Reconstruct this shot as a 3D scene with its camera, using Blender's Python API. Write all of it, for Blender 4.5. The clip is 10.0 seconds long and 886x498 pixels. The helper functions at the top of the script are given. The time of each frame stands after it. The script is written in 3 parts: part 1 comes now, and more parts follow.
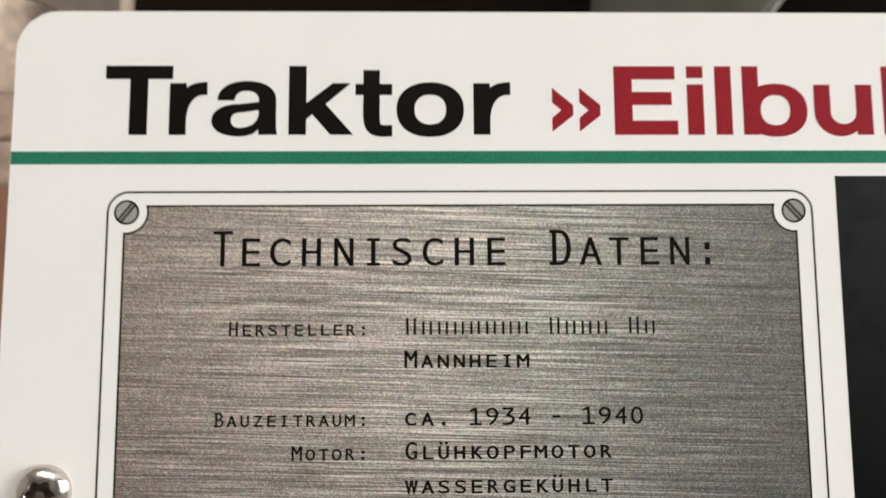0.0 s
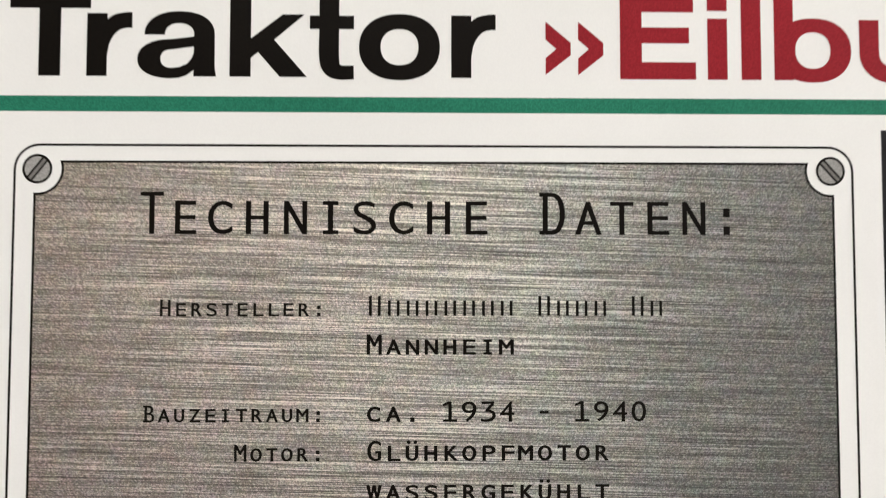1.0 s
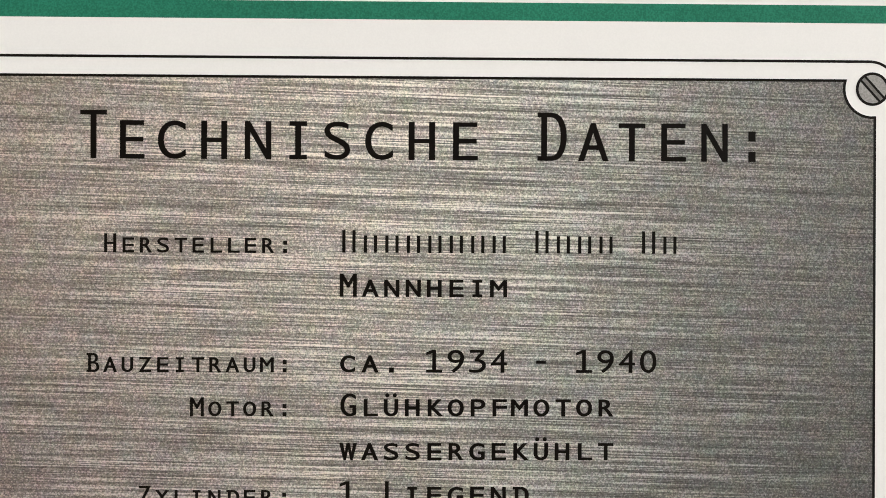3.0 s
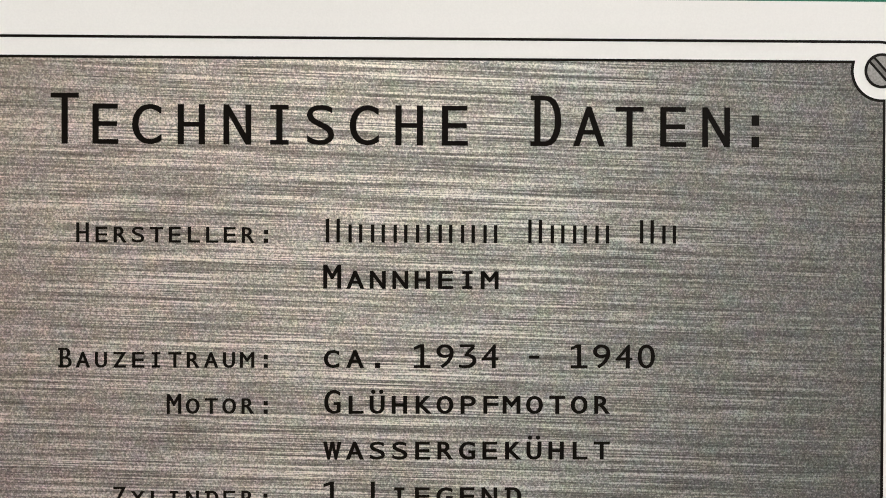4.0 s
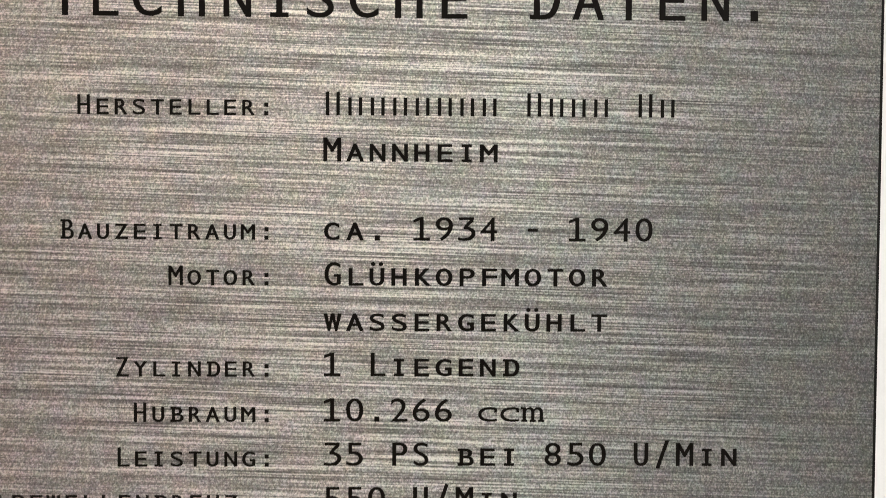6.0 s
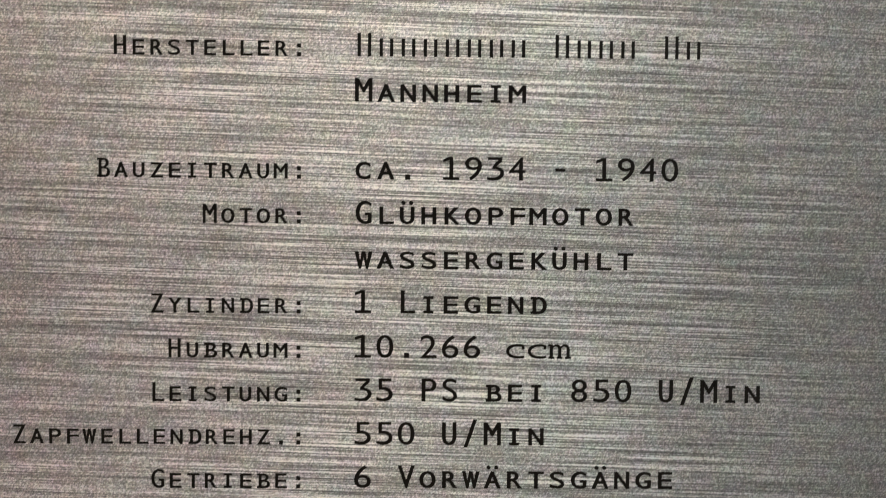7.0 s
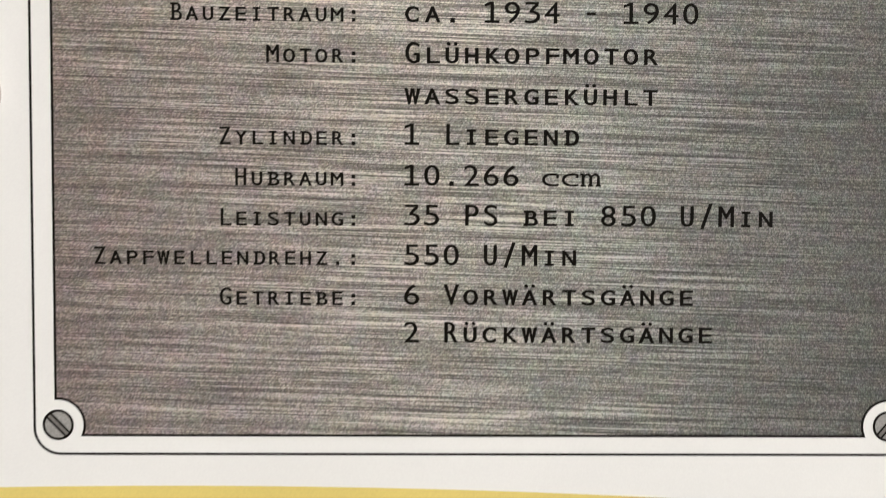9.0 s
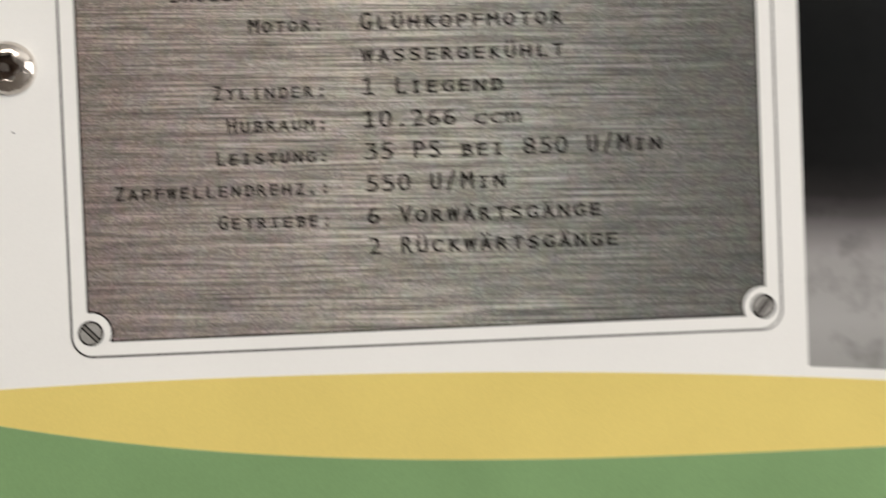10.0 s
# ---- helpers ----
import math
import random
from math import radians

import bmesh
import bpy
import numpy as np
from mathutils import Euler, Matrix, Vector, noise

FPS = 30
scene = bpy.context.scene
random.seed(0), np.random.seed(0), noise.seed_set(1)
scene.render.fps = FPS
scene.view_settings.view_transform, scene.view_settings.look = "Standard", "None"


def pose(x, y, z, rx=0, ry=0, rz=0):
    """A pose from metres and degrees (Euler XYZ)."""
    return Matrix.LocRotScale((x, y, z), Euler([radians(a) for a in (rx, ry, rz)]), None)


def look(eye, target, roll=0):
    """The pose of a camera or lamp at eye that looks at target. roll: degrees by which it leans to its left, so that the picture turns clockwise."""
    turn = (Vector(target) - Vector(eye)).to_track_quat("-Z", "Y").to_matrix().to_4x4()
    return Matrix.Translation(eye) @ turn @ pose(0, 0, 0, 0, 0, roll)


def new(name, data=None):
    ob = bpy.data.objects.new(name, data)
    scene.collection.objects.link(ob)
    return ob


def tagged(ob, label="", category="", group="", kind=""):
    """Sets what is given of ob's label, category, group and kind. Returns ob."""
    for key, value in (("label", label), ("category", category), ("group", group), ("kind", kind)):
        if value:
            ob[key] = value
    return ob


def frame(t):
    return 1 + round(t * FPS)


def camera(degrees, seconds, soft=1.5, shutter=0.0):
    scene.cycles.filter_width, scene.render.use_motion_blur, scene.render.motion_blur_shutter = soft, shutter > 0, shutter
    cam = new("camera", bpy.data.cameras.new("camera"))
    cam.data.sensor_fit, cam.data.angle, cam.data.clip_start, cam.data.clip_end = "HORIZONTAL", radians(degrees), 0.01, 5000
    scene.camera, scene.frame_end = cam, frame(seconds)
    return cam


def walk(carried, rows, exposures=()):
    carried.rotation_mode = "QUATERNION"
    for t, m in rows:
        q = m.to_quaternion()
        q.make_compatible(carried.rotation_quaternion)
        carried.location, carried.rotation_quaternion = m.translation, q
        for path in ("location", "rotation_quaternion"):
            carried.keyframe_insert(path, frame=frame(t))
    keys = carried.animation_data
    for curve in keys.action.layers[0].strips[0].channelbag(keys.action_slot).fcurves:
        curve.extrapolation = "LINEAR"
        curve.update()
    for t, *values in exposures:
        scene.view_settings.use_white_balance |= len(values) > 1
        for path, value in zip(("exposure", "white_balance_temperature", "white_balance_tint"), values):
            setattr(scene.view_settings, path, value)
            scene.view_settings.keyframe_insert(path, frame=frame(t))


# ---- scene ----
# ---------------------------------------------------------------- camera
Z0 = 1.2            # height of the upper corner screws of the data plate over the floor

cam = camera(59.1, 10.0, soft=0.85, shutter=0.5)
# seconds, x, y, z over Z0, yaw, pitch, roll
PATH = [
    (0, -0.00777, -0.16382, -0.02609, -1.21, 6.30, -0.36),
    (0.2, -0.00662, -0.15831, -0.02284, -1.15, 4.64, 0.03),
    (0.3, -0.00564, -0.15709, -0.02229, -1.12, 4.44, -0.05),
    (0.5, -0.00294, -0.15185, -0.02278, -1.07, 4.43, 0.09),
    (1, -0.00156, -0.13875, -0.02048, -1.05, 2.63, 0.04),
    (1.5, -0.00043, -0.12883, -0.02222, -0.80, 1.29, 0.11),
    (2, -0.00063, -0.12730, -0.02220, -0.88, 0.55, 0.08),
    (2.5, 0.00028, -0.12548, -0.02419, -0.88, 0.10, 0.20),
    (2.7, 0.00089, -0.12365, -0.02502, -0.85, 0.09, 0.23),
    (3.8, 0.00329, -0.11730, -0.02580, -0.84, -0.25, 0.21),
    (4, 0.00354, -0.11601, -0.02617, -0.85, -0.34, 0.20),
    (4.5, 0.00456, -0.11548, -0.02831, -0.78, -0.87, 0.17),
    (5, 0.00444, -0.11478, -0.03263, -0.76, -1.09, 0.15),
    (5.5, 0.00511, -0.11490, -0.03612, -0.70, -1.54, 0.26),
    (5.7, 0.00451, -0.11558, -0.03902, -0.84, -1.60, 0.28),
    (6.8, 0.00119, -0.11946, -0.04925, -0.73, -1.38, 0.41),
    (7, -0.00039, -0.11935, -0.05141, -0.70, -1.76, 0.44),
    (7.5, -0.00189, -0.12085, -0.05663, -0.80, -1.65, 0.39),
    (8, -0.00286, -0.12263, -0.06188, -0.65, -1.71, 0.32),
    (8.5, -0.00285, -0.12614, -0.06856, -0.49, -2.04, 0.34),
    (9, -0.00751, -0.13207, -0.07783, -0.75, -2.02, 0.31),
    (9.3, -0.00993, -0.13856, -0.08147, -0.88, -1.62, 0.02),
    (9.5, -0.01244, -0.14738, -0.08377, -1.14, -1.13, -0.38),
    (9.6, -0.01292, -0.15233, -0.08526, -1.25, -0.71, -0.67),
    (9.8, -0.01096, -0.15850, -0.09088, -1.56, -0.15, -1.22),
    (10, -0.00063, -0.16429, -0.09579, -1.34, -0.71, -2.21),
]
walk(cam, [(t, pose(x, y, Z0 + z, 90 + p, 0, w) @ pose(0, 0, 0, 0, 0, r)) for t, x, y, z, w, p, r in PATH],
     exposures=[(0, -0.05, 6530, 10), (1, 0.0, 6530, 10), (2, 0.0, 6530, 10), (4.5, -0.04, 6500, 10), (5.5, 0.08, 6500, 10), (7, 0.14, 6340, 10), (8, 0.1, 6360, 10), (8.5, -0.01, 6500, 10),
                (9, 0.06, 6540, 10), (9.5, -0.05, 6630, 11), (10, -0.1, 6630, 10)])
cam.data.dof.use_dof = True
cam.data.dof.focus_distance = 0.12
cam.data.dof.aperture_fstop = 32

# ---------------------------------------------------------------- light
world = bpy.data.worlds.new("world")
world.use_nodes = True
world.node_tree.nodes["Background"].inputs[0].default_value = (0.75, 0.82, 0.9, 1)
world.node_tree.nodes["Background"].inputs[1].default_value = 0.3
scene.world = world


def area_lamp(name, m, wide, high, watts, colour):
    data = bpy.data.lights.new(name, "AREA")
    data.shape, data.size, data.size_y, data.energy, data.color = "RECTANGLE", wide, high, watts, colour
    ob = new(name, data)
    ob.matrix_world = m
    return ob


area_lamp("ceiling_lamp", pose(-0.1, -2.0, 3.12), 2.0, 0.8, 32, (1.0, 0.95, 0.895))
# unseen rear lamp, added to brighten the plaster wall and exhibits
area_lamp("ceiling_lamp", pose(-1.7, 0.9, 3.12), 2.0, 0.8, 40, (1.0, 0.95, 0.895))
area_lamp("window_light", look((2.93, -1.08, 1.6), (0, -0.67, 1.25)), 2.6, 2.0, 104, (1.0, 0.98, 0.975))

# ---------------------------------------------------------------- materials


class Nodes:
    """A node material in the making."""

    def __init__(self, name, rough=0.5, metal=0.0, colour=(0.5, 0.5, 0.5)):
        self.mat = bpy.data.materials.new(name)
        self.mat.use_nodes = True
        self.tree = self.mat.node_tree
        self.bsdf = self.tree.nodes["Principled BSDF"]
        self.bsdf.inputs["Roughness"].default_value = rough
        self.bsdf.inputs["Metallic"].default_value = metal
        self.bsdf.inputs["Base Color"].default_value = (*colour, 1)
        self.place = self.tree.nodes.new("ShaderNodeTexCoord").outputs["Object"]

    def link(self, a, b):
        self.tree.links.new(a, b)

    def noise(self, scale, stretch=(1, 1, 1), detail=2.0, rough=0.5, shift=(0, 0, 0)):
        m = self.tree.nodes.new("ShaderNodeMapping")
        m.inputs["Scale"].default_value = stretch
        m.inputs["Location"].default_value = (shift[0], shift[1] + 0.47 / scale, shift[2])
        n = self.tree.nodes.new("ShaderNodeTexNoise")
        n.inputs["Scale"].default_value = scale
        n.inputs["Detail"].default_value = detail
        n.inputs["Roughness"].default_value = rough
        self.link(self.place, m.inputs[0])
        self.link(m.outputs[0], n.inputs["Vector"])
        return n

    def math(self, op, a, b):
        n = self.tree.nodes.new("ShaderNodeMath")
        n.operation = op
        for k, v in enumerate((a, b)):
            if hasattr(v, "default_value"):
                self.link(v, n.inputs[k])
            else:
                n.inputs[k].default_value = v
        return n.outputs[0]

    def ramp(self, value, stops):
        n = self.tree.nodes.new("ShaderNodeValToRGB")
        e = n.color_ramp.elements
        while len(e) < len(stops):
            e.new(0.5)
        for el, (p, c) in zip(e, stops):
            el.position, el.color = p, (*c, 1)
        self.link(value, n.inputs[0])
        return n.outputs[0]

    def span(self, value, a, b, c, d):
        n = self.tree.nodes.new("ShaderNodeMapRange")
        self.link(value, n.inputs[0])
        for k, v in enumerate((a, b, c, d)):
            n.inputs[k + 1].default_value = v
        return n.outputs[0]

    def mix(self, fac, a, b, mode="MIX"):
        n = self.tree.nodes.new("ShaderNodeMixRGB")
        n.blend_type = mode
        for k, v in enumerate((fac, a, b)):
            if hasattr(v, "default_value"):
                self.link(v, n.inputs[k])
            else:
                n.inputs[k].default_value = v if k == 0 else (*v, 1)
        return n.outputs[0]

    def axis(self, k):
        n = self.tree.nodes.new("ShaderNodeSeparateXYZ")
        self.link(self.place, n.inputs[0])
        return n.outputs[k]

    def colour(self, socket):
        self.link(socket, self.bsdf.inputs["Base Color"])

    def bump(self, height, strength, distance):
        n = self.tree.nodes.new("ShaderNodeBump")
        n.inputs["Strength"].default_value = strength
        n.inputs["Distance"].default_value = distance
        self.link(height, n.inputs["Height"])
        self.link(n.outputs[0], self.bsdf.inputs["Normal"])


def film_relief(n, strength=0.25):
    """The fine pebbled skin of the clear film over the whole print."""
    n.bsdf.inputs["Specular IOR Level"].default_value = 0.10
    n.bump(n.noise(3800, detail=1).outputs[0], strength, 0.00005)


def printed(name, colour, vary=0.06, rough=0.38, relief=0.25, speck=0.0):
    """Ink under clear film: almost even, with a faint cloud and print grain. speck paints the film's sparkle into the
    grain.
    """
    n = Nodes(name, rough)
    cloud = n.ramp(n.noise(38, detail=3).outputs[0], [(0.3, [c * (1 - vary) for c in colour]), (0.7, [min(1, c * (1 + vary)) for c in colour])])
    grain = n.ramp(n.noise(4200, detail=0).outputs[0], [(0.3, (1 - vary - speck,) * 3), (0.7, (1 + vary + speck,) * 3)])
    n.colour(n.mix(1.0, cloud, grain, "MULTIPLY"))
    film_relief(n, relief)
    return n.mat


white_print = printed("white_print", (0.812, 0.808, 0.780), 0.012)
black_ink = printed("black_ink", (0.0045, 0.0033, 0.0022), 0.2, 0.42)
red_ink = printed("red_ink", (0.265, 0.017, 0.024), 0.05, speck=0.08)
green_ink = printed("green_ink", (0.022, 0.17, 0.105), 0.08, speck=0.10)
yellow_ink = printed("yellow_ink", (0.73, 0.585, 0.185), 0.03)
sage_ink = printed("sage_ink", (0.20, 0.33, 0.15), 0.05)
screw_grey = printed("screw_grey", (0.30, 0.290, 0.275), 0.15)
slot_grey = printed("slot_grey", (0.17, 0.16, 0.15), 0.15)


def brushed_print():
    """A photograph of brushed steel printed on the board: long streaks, fine grain, brighter down the middle, darker
    towards the bottom.
    """
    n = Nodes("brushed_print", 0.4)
    # the brush lines fall a little towards the right
    lean = n.tree.nodes.new("ShaderNodeCombineXYZ")
    x, z = n.axis(0), n.axis(2)
    n.link(x, lean.inputs[0])
    n.link(n.math("ADD", z, n.math("MULTIPLY", x, 0.030)), lean.inputs[2])
    n.place = lean.outputs[0]
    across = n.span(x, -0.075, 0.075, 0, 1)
    patch = n.span(n.noise(1, (52, 1, 230), 2, 0.6, (1, 0, 4)).outputs[0], 0.32, 0.68, 0.6, 1.3)
    wide = n.noise(1, (30, 1, 330), 2, 0.6).outputs[0]
    streak = n.noise(1, (38, 1, 1600), 2, 0.6, (3, 0, 7)).outputs[0]
    hair = n.noise(1, (54, 1, 5000), 1, 0.6, (9, 0, 2)).outputs[0]
    grain = n.noise(4300, detail=1, rough=0.7).outputs[0]
    v = n.math("ADD", n.math("MULTIPLY", n.math("SUBTRACT", streak, 0.5), 0.34), n.math("MULTIPLY", n.math("SUBTRACT", hair, 0.5), 2.2))
    v = n.math("ADD", n.math("MULTIPLY", v, patch), n.math("MULTIPLY", n.math("SUBTRACT", wide, 0.5), 0.18))
    v = n.math("MULTIPLY", v, n.ramp(across, [(0, (0.5,) * 3), (0.35, (1, 1, 1)), (0.7, (0.95,) * 3), (0.95, (0.4,) * 3)]))
    v = n.math("ADD", v, n.math("MULTIPLY", n.math("SUBTRACT", grain, 0.5), 1.55))
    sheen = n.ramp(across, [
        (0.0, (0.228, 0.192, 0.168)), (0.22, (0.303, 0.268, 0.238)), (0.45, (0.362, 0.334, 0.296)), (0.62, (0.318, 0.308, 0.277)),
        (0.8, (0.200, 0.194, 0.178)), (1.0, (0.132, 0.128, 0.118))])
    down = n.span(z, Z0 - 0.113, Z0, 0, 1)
    # the lower half is darkened in the colour, partly for glare that shifts with the view
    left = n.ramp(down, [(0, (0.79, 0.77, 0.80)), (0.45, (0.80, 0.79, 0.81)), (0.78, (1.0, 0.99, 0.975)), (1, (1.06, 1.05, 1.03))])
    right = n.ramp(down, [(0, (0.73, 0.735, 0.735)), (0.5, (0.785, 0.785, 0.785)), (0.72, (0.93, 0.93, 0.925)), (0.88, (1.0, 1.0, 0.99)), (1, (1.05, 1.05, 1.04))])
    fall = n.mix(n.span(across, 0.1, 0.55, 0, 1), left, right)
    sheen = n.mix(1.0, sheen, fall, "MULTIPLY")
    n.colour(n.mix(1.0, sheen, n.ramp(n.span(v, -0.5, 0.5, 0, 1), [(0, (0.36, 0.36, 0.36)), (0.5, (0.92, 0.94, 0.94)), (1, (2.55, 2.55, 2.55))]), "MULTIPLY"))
    for scale, share in ((2600, 0.07), (420, 0.08)):
        tint = n.noise(scale, detail=0).outputs["Color"]
        last = n.bsdf.inputs["Base Color"].links[0].from_socket
        n.colour(n.mix(share, last, tint, "OVERLAY"))
    film_relief(n, 0.3)
    return n.mat


def photo_print():
    """A dark printed photograph: a black machine over a pale rough floor, out of focus."""
    n = Nodes("photo_print", 0.35)
    wave = n.math("MULTIPLY", n.math("SUBTRACT", n.noise(30, detail=2).outputs[0], 0.5), 0.007)
    h = n.span(n.math("ADD", n.axis(2), wave), Z0 - 0.128, Z0 + 0.008, 0, 1)
    base = n.ramp(h, [(0.0, (0.30, 0.295, 0.285)), (0.09, (0.36, 0.355, 0.345)), (0.19, (0.31, 0.30, 0.295)), (0.225, (0.19, 0.18, 0.18)), (0.255, (0.07, 0.065, 0.065)),
                      (0.29, (0.018, 0.016, 0.016)), (0.34, (0.004, 0.004, 0.004)), (0.5, (0.0025, 0.003, 0.003)), (0.8, (0.012, 0.0118, 0.012)), (1.0, (0.020, 0.020, 0.022))])
    blot = n.ramp(n.noise(160, detail=3).outputs[0], [(0.32, (0.55, 0.55, 0.55)), (0.5, (1, 1, 1))])
    n.colour(n.mix(0.6, base, blot, "MULTIPLY"))
    film_relief(n, 0.2)
    return n.mat


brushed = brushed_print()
photo_mat = photo_print()


def plain(name, colour, rough=0.6, metal=0.0, vary=0.15, scale=6, fine=120, bump=0.2, depth=0.002, gloss=0.5):
    n = Nodes(name, rough, metal)
    n.bsdf.inputs["Specular IOR Level"].default_value = gloss
    a = n.ramp(n.noise(scale, detail=4).outputs[0], [(0.3, [c * (1 - vary) for c in colour]), (0.7, [min(1, c * (1 + vary)) for c in colour])])
    b = n.noise(fine, detail=3).outputs[0]
    n.colour(n.mix(1.0, a, n.ramp(b, [(0.3, (0.9,) * 3), (0.7, (1.06,) * 3)]), "MULTIPLY"))
    n.bump(b, bump, depth)
    return n.mat


def steel():
    n = Nodes("stainless_steel", 0.2, 1.0, (0.66, 0.61, 0.56))
    n.bump(n.noise(330, detail=3).outputs[0], 0.5, 0.0006)
    n.link(n.span(n.noise(700, detail=3).outputs[0], 0.3, 0.7, 0.1, 0.24), n.bsdf.inputs["Roughness"])
    return n.mat


steel_mat = steel()
# the screw's steel with the shade of the recess put into the colour
socket_mat = plain("shaded_socket_steel", (0.21, 0.16, 0.13), 0.3, 0.9, 0.3, 300, 2000, 0.2, 0.0001)
edge_white = plain("board_edge_white", (0.74, 0.72, 0.69), 0.5, 0, 0.05, 40, 900, 0.1, 0.0002)
plaster = plain("beige_plaster", (0.68, 0.56, 0.46), 0.85, 0, 0.34, 12.0, 60)
# unseen walls and floor, toned dark to deepen reflections in ink and screw
white_wall = plain("white_wall", (0.40, 0.38, 0.36), 0.85, 0, 0.05, 3.0, 60)
unseen_dark_wall = plain("unseen_dark_wall", (0.16, 0.15, 0.145), 0.85, 0, 0.06, 3.0, 60)
ceiling_mat = plain("white_ceiling", (0.78, 0.77, 0.74), 0.9, 0, 0.04, 3.0, 60)
floor_mat = plain("worn_concrete", (0.10, 0.09, 0.08), 0.7, 0, 0.2, 2.0, 90)
rail_paint = plain("beige_brown_rail_paint", (0.50, 0.395, 0.315), 0.6, 0, 0.25, 14.0, 70)
rail_brown = plain("worn_brown_rail_paint", (0.37, 0.275, 0.215), 0.6, 0, 0.3, 14.0, 70)
wood = plain("reddish_brown_boards", (0.25, 0.115, 0.065), 0.55, 0, 0.3, 4.0, 70)
black_paint = plain("old_black_paint", (0.005, 0.0032, 0.002), 0.85, 0, 0.3, 4.0, 80, gloss=0.03)
olive_paint = plain("grey_olive_sheet_metal", (0.055, 0.051, 0.040), 0.5, 0.0, 0.3, 5.0, 80, gloss=0.2)
grey_brown = plain("worn_grey_brown_paint", (0.115, 0.088, 0.07), 0.6, 0, 0.35, 8.0, 80)
rubber = plain("black_rubber", (0.018, 0.017, 0.016), 0.75, 0, 0.2, 8.0, 120)
dark_steel = plain("dark_grey_powder_coat", (0.06, 0.06, 0.06), 0.5, 0.3, 0.15, 8.0, 300, 0.1, 0.0005)
# lighter beige strip along the cover's slanting edge
pale_edge = plain("pale_beige_edge", (0.24, 0.235, 0.205), 0.5, 0, 0.2, 8.0, 100)
pale_pole = plain("pale_painted_steel", (0.37, 0.30, 0.24), 0.5, 0, 0.1, 8.0, 100)


def glow(name, colour, strength):
    n = Nodes(name)
    n.bsdf.inputs["Emission Color"].default_value = (*colour, 1)
    n.bsdf.inputs["Emission Strength"].default_value = strength
    return n.mat


lamp_glow = glow("lit_diffuser", (1.0, 0.93, 0.84), 4.15)
day_glow = glow("bright_overcast_daylight", (0.95, 0.97, 1.0), 5.0)

# ---------------------------------------------------------------- mesh helpers


def part(name, bm, mats, parent=None, label=""):
    """Links a bmesh as one mesh object, under a thing or a part."""
    data = bpy.data.meshes.new(name)
    bm.to_mesh(data)
    bm.free()
    for m in mats if isinstance(mats, (list, tuple)) else [mats]:
        data.materials.append(m)
    ob = new(name, data)
    ob.parent = parent
    if label:
        tagged(ob, label)
    return ob


def box(bm, x0, x1, y0, y1, z0, z1, bevel=0.0, mat=0):
    made = bmesh.ops.create_cube(bm, size=1)["verts"]
    for v in made:
        v.co = Vector(((x0 + x1) / 2 + v.co.x * (x1 - x0), (y0 + y1) / 2 + v.co.y * (y1 - y0), (z0 + z1) / 2 + v.co.z * (z1 - z0)))
    faces = {f for v in made for f in v.link_faces}
    for f in faces:
        f.material_index = mat
    if bevel:
        bmesh.ops.bevel(bm, geom=list({e for f in faces for e in f.edges}), offset=bevel, segments=2, affect="EDGES", profile=0.6)
    return bm


def slab(bm, outline, y, thick, mat=0):
    """A flat shape with the outline (x, z) in millimetres of the board, its face at y metres, thick metres deep behind it."""
    front = [bm.verts.new((x / 1000, y, Z0 + z / 1000)) for x, z in outline]
    back = [bm.verts.new((x / 1000, y + thick, Z0 + z / 1000)) for x, z in outline]
    bm.faces.new(front).material_index = mat
    bm.faces.new(back[::-1]).material_index = mat
    for i in range(len(front)):
        j = (i + 1) % len(front)
        bm.faces.new((front[j], front[i], back[i], back[j])).material_index = mat
    return bm


def ribbon(bm, path, width, y, thick, mat=0):
    """A closed line of even width along a path in millimetres."""
    count = len(path)
    sides = ([], [])
    for i in range(count):
        a, b, c = (Vector(path[(i + k) % count]) for k in (-1, 0, 1))
        n1, n2 = ((q - p).normalized() for p, q in ((a, b), (b, c)))
        n1, n2 = Vector((-n1.y, n1.x)), Vector((-n2.y, n2.x))
        m = (n1 + n2) / max(0.4, 1 + n1.dot(n2))
        for k, s in enumerate((0.5, -0.5)):
            p = b + m * width * s
            sides[k].append([bm.verts.new((p.x / 1000, yy, Z0 + p.y / 1000)) for yy in (y, y + thick)])
    for i in range(count):
        j = (i + 1) % count
        (a, a2), (b, b2), (c, c2), (d, d2) = sides[0][i], sides[0][j], sides[1][j], sides[1][i]
        for loop in ((a, b, c, d), (a2, d2, c2, b2), (a, a2, b2, b), (d, c, c2, d2)):
            bm.faces.new(loop).material_index = mat
    bmesh.ops.recalc_face_normals(bm, faces=bm.faces[:])
    return bm


def arc(cx, cz, r, a0, a1, steps=12):
    return [(cx + r * math.cos(radians(a0 + (a1 - a0) * k / steps)), cz + r * math.sin(radians(a0 + (a1 - a0) * k / steps))) for k in range(steps + 1)]


def rounded(x0, x1, z0, z1, r, steps=12):
    return arc(x1 - r, z1 - r, r, 0, 90, steps) + arc(x0 + r, z1 - r, r, 90, 180, steps) + arc(x0 + r, z0 + r, r, 180, 270, steps) + arc(x1 - r, z0 + r, r, 270, 360, steps)


# ---------------------------------------------------------------- lettering
STEM = 0.098        # stem of the built-in font at size 1
glyphs = {}


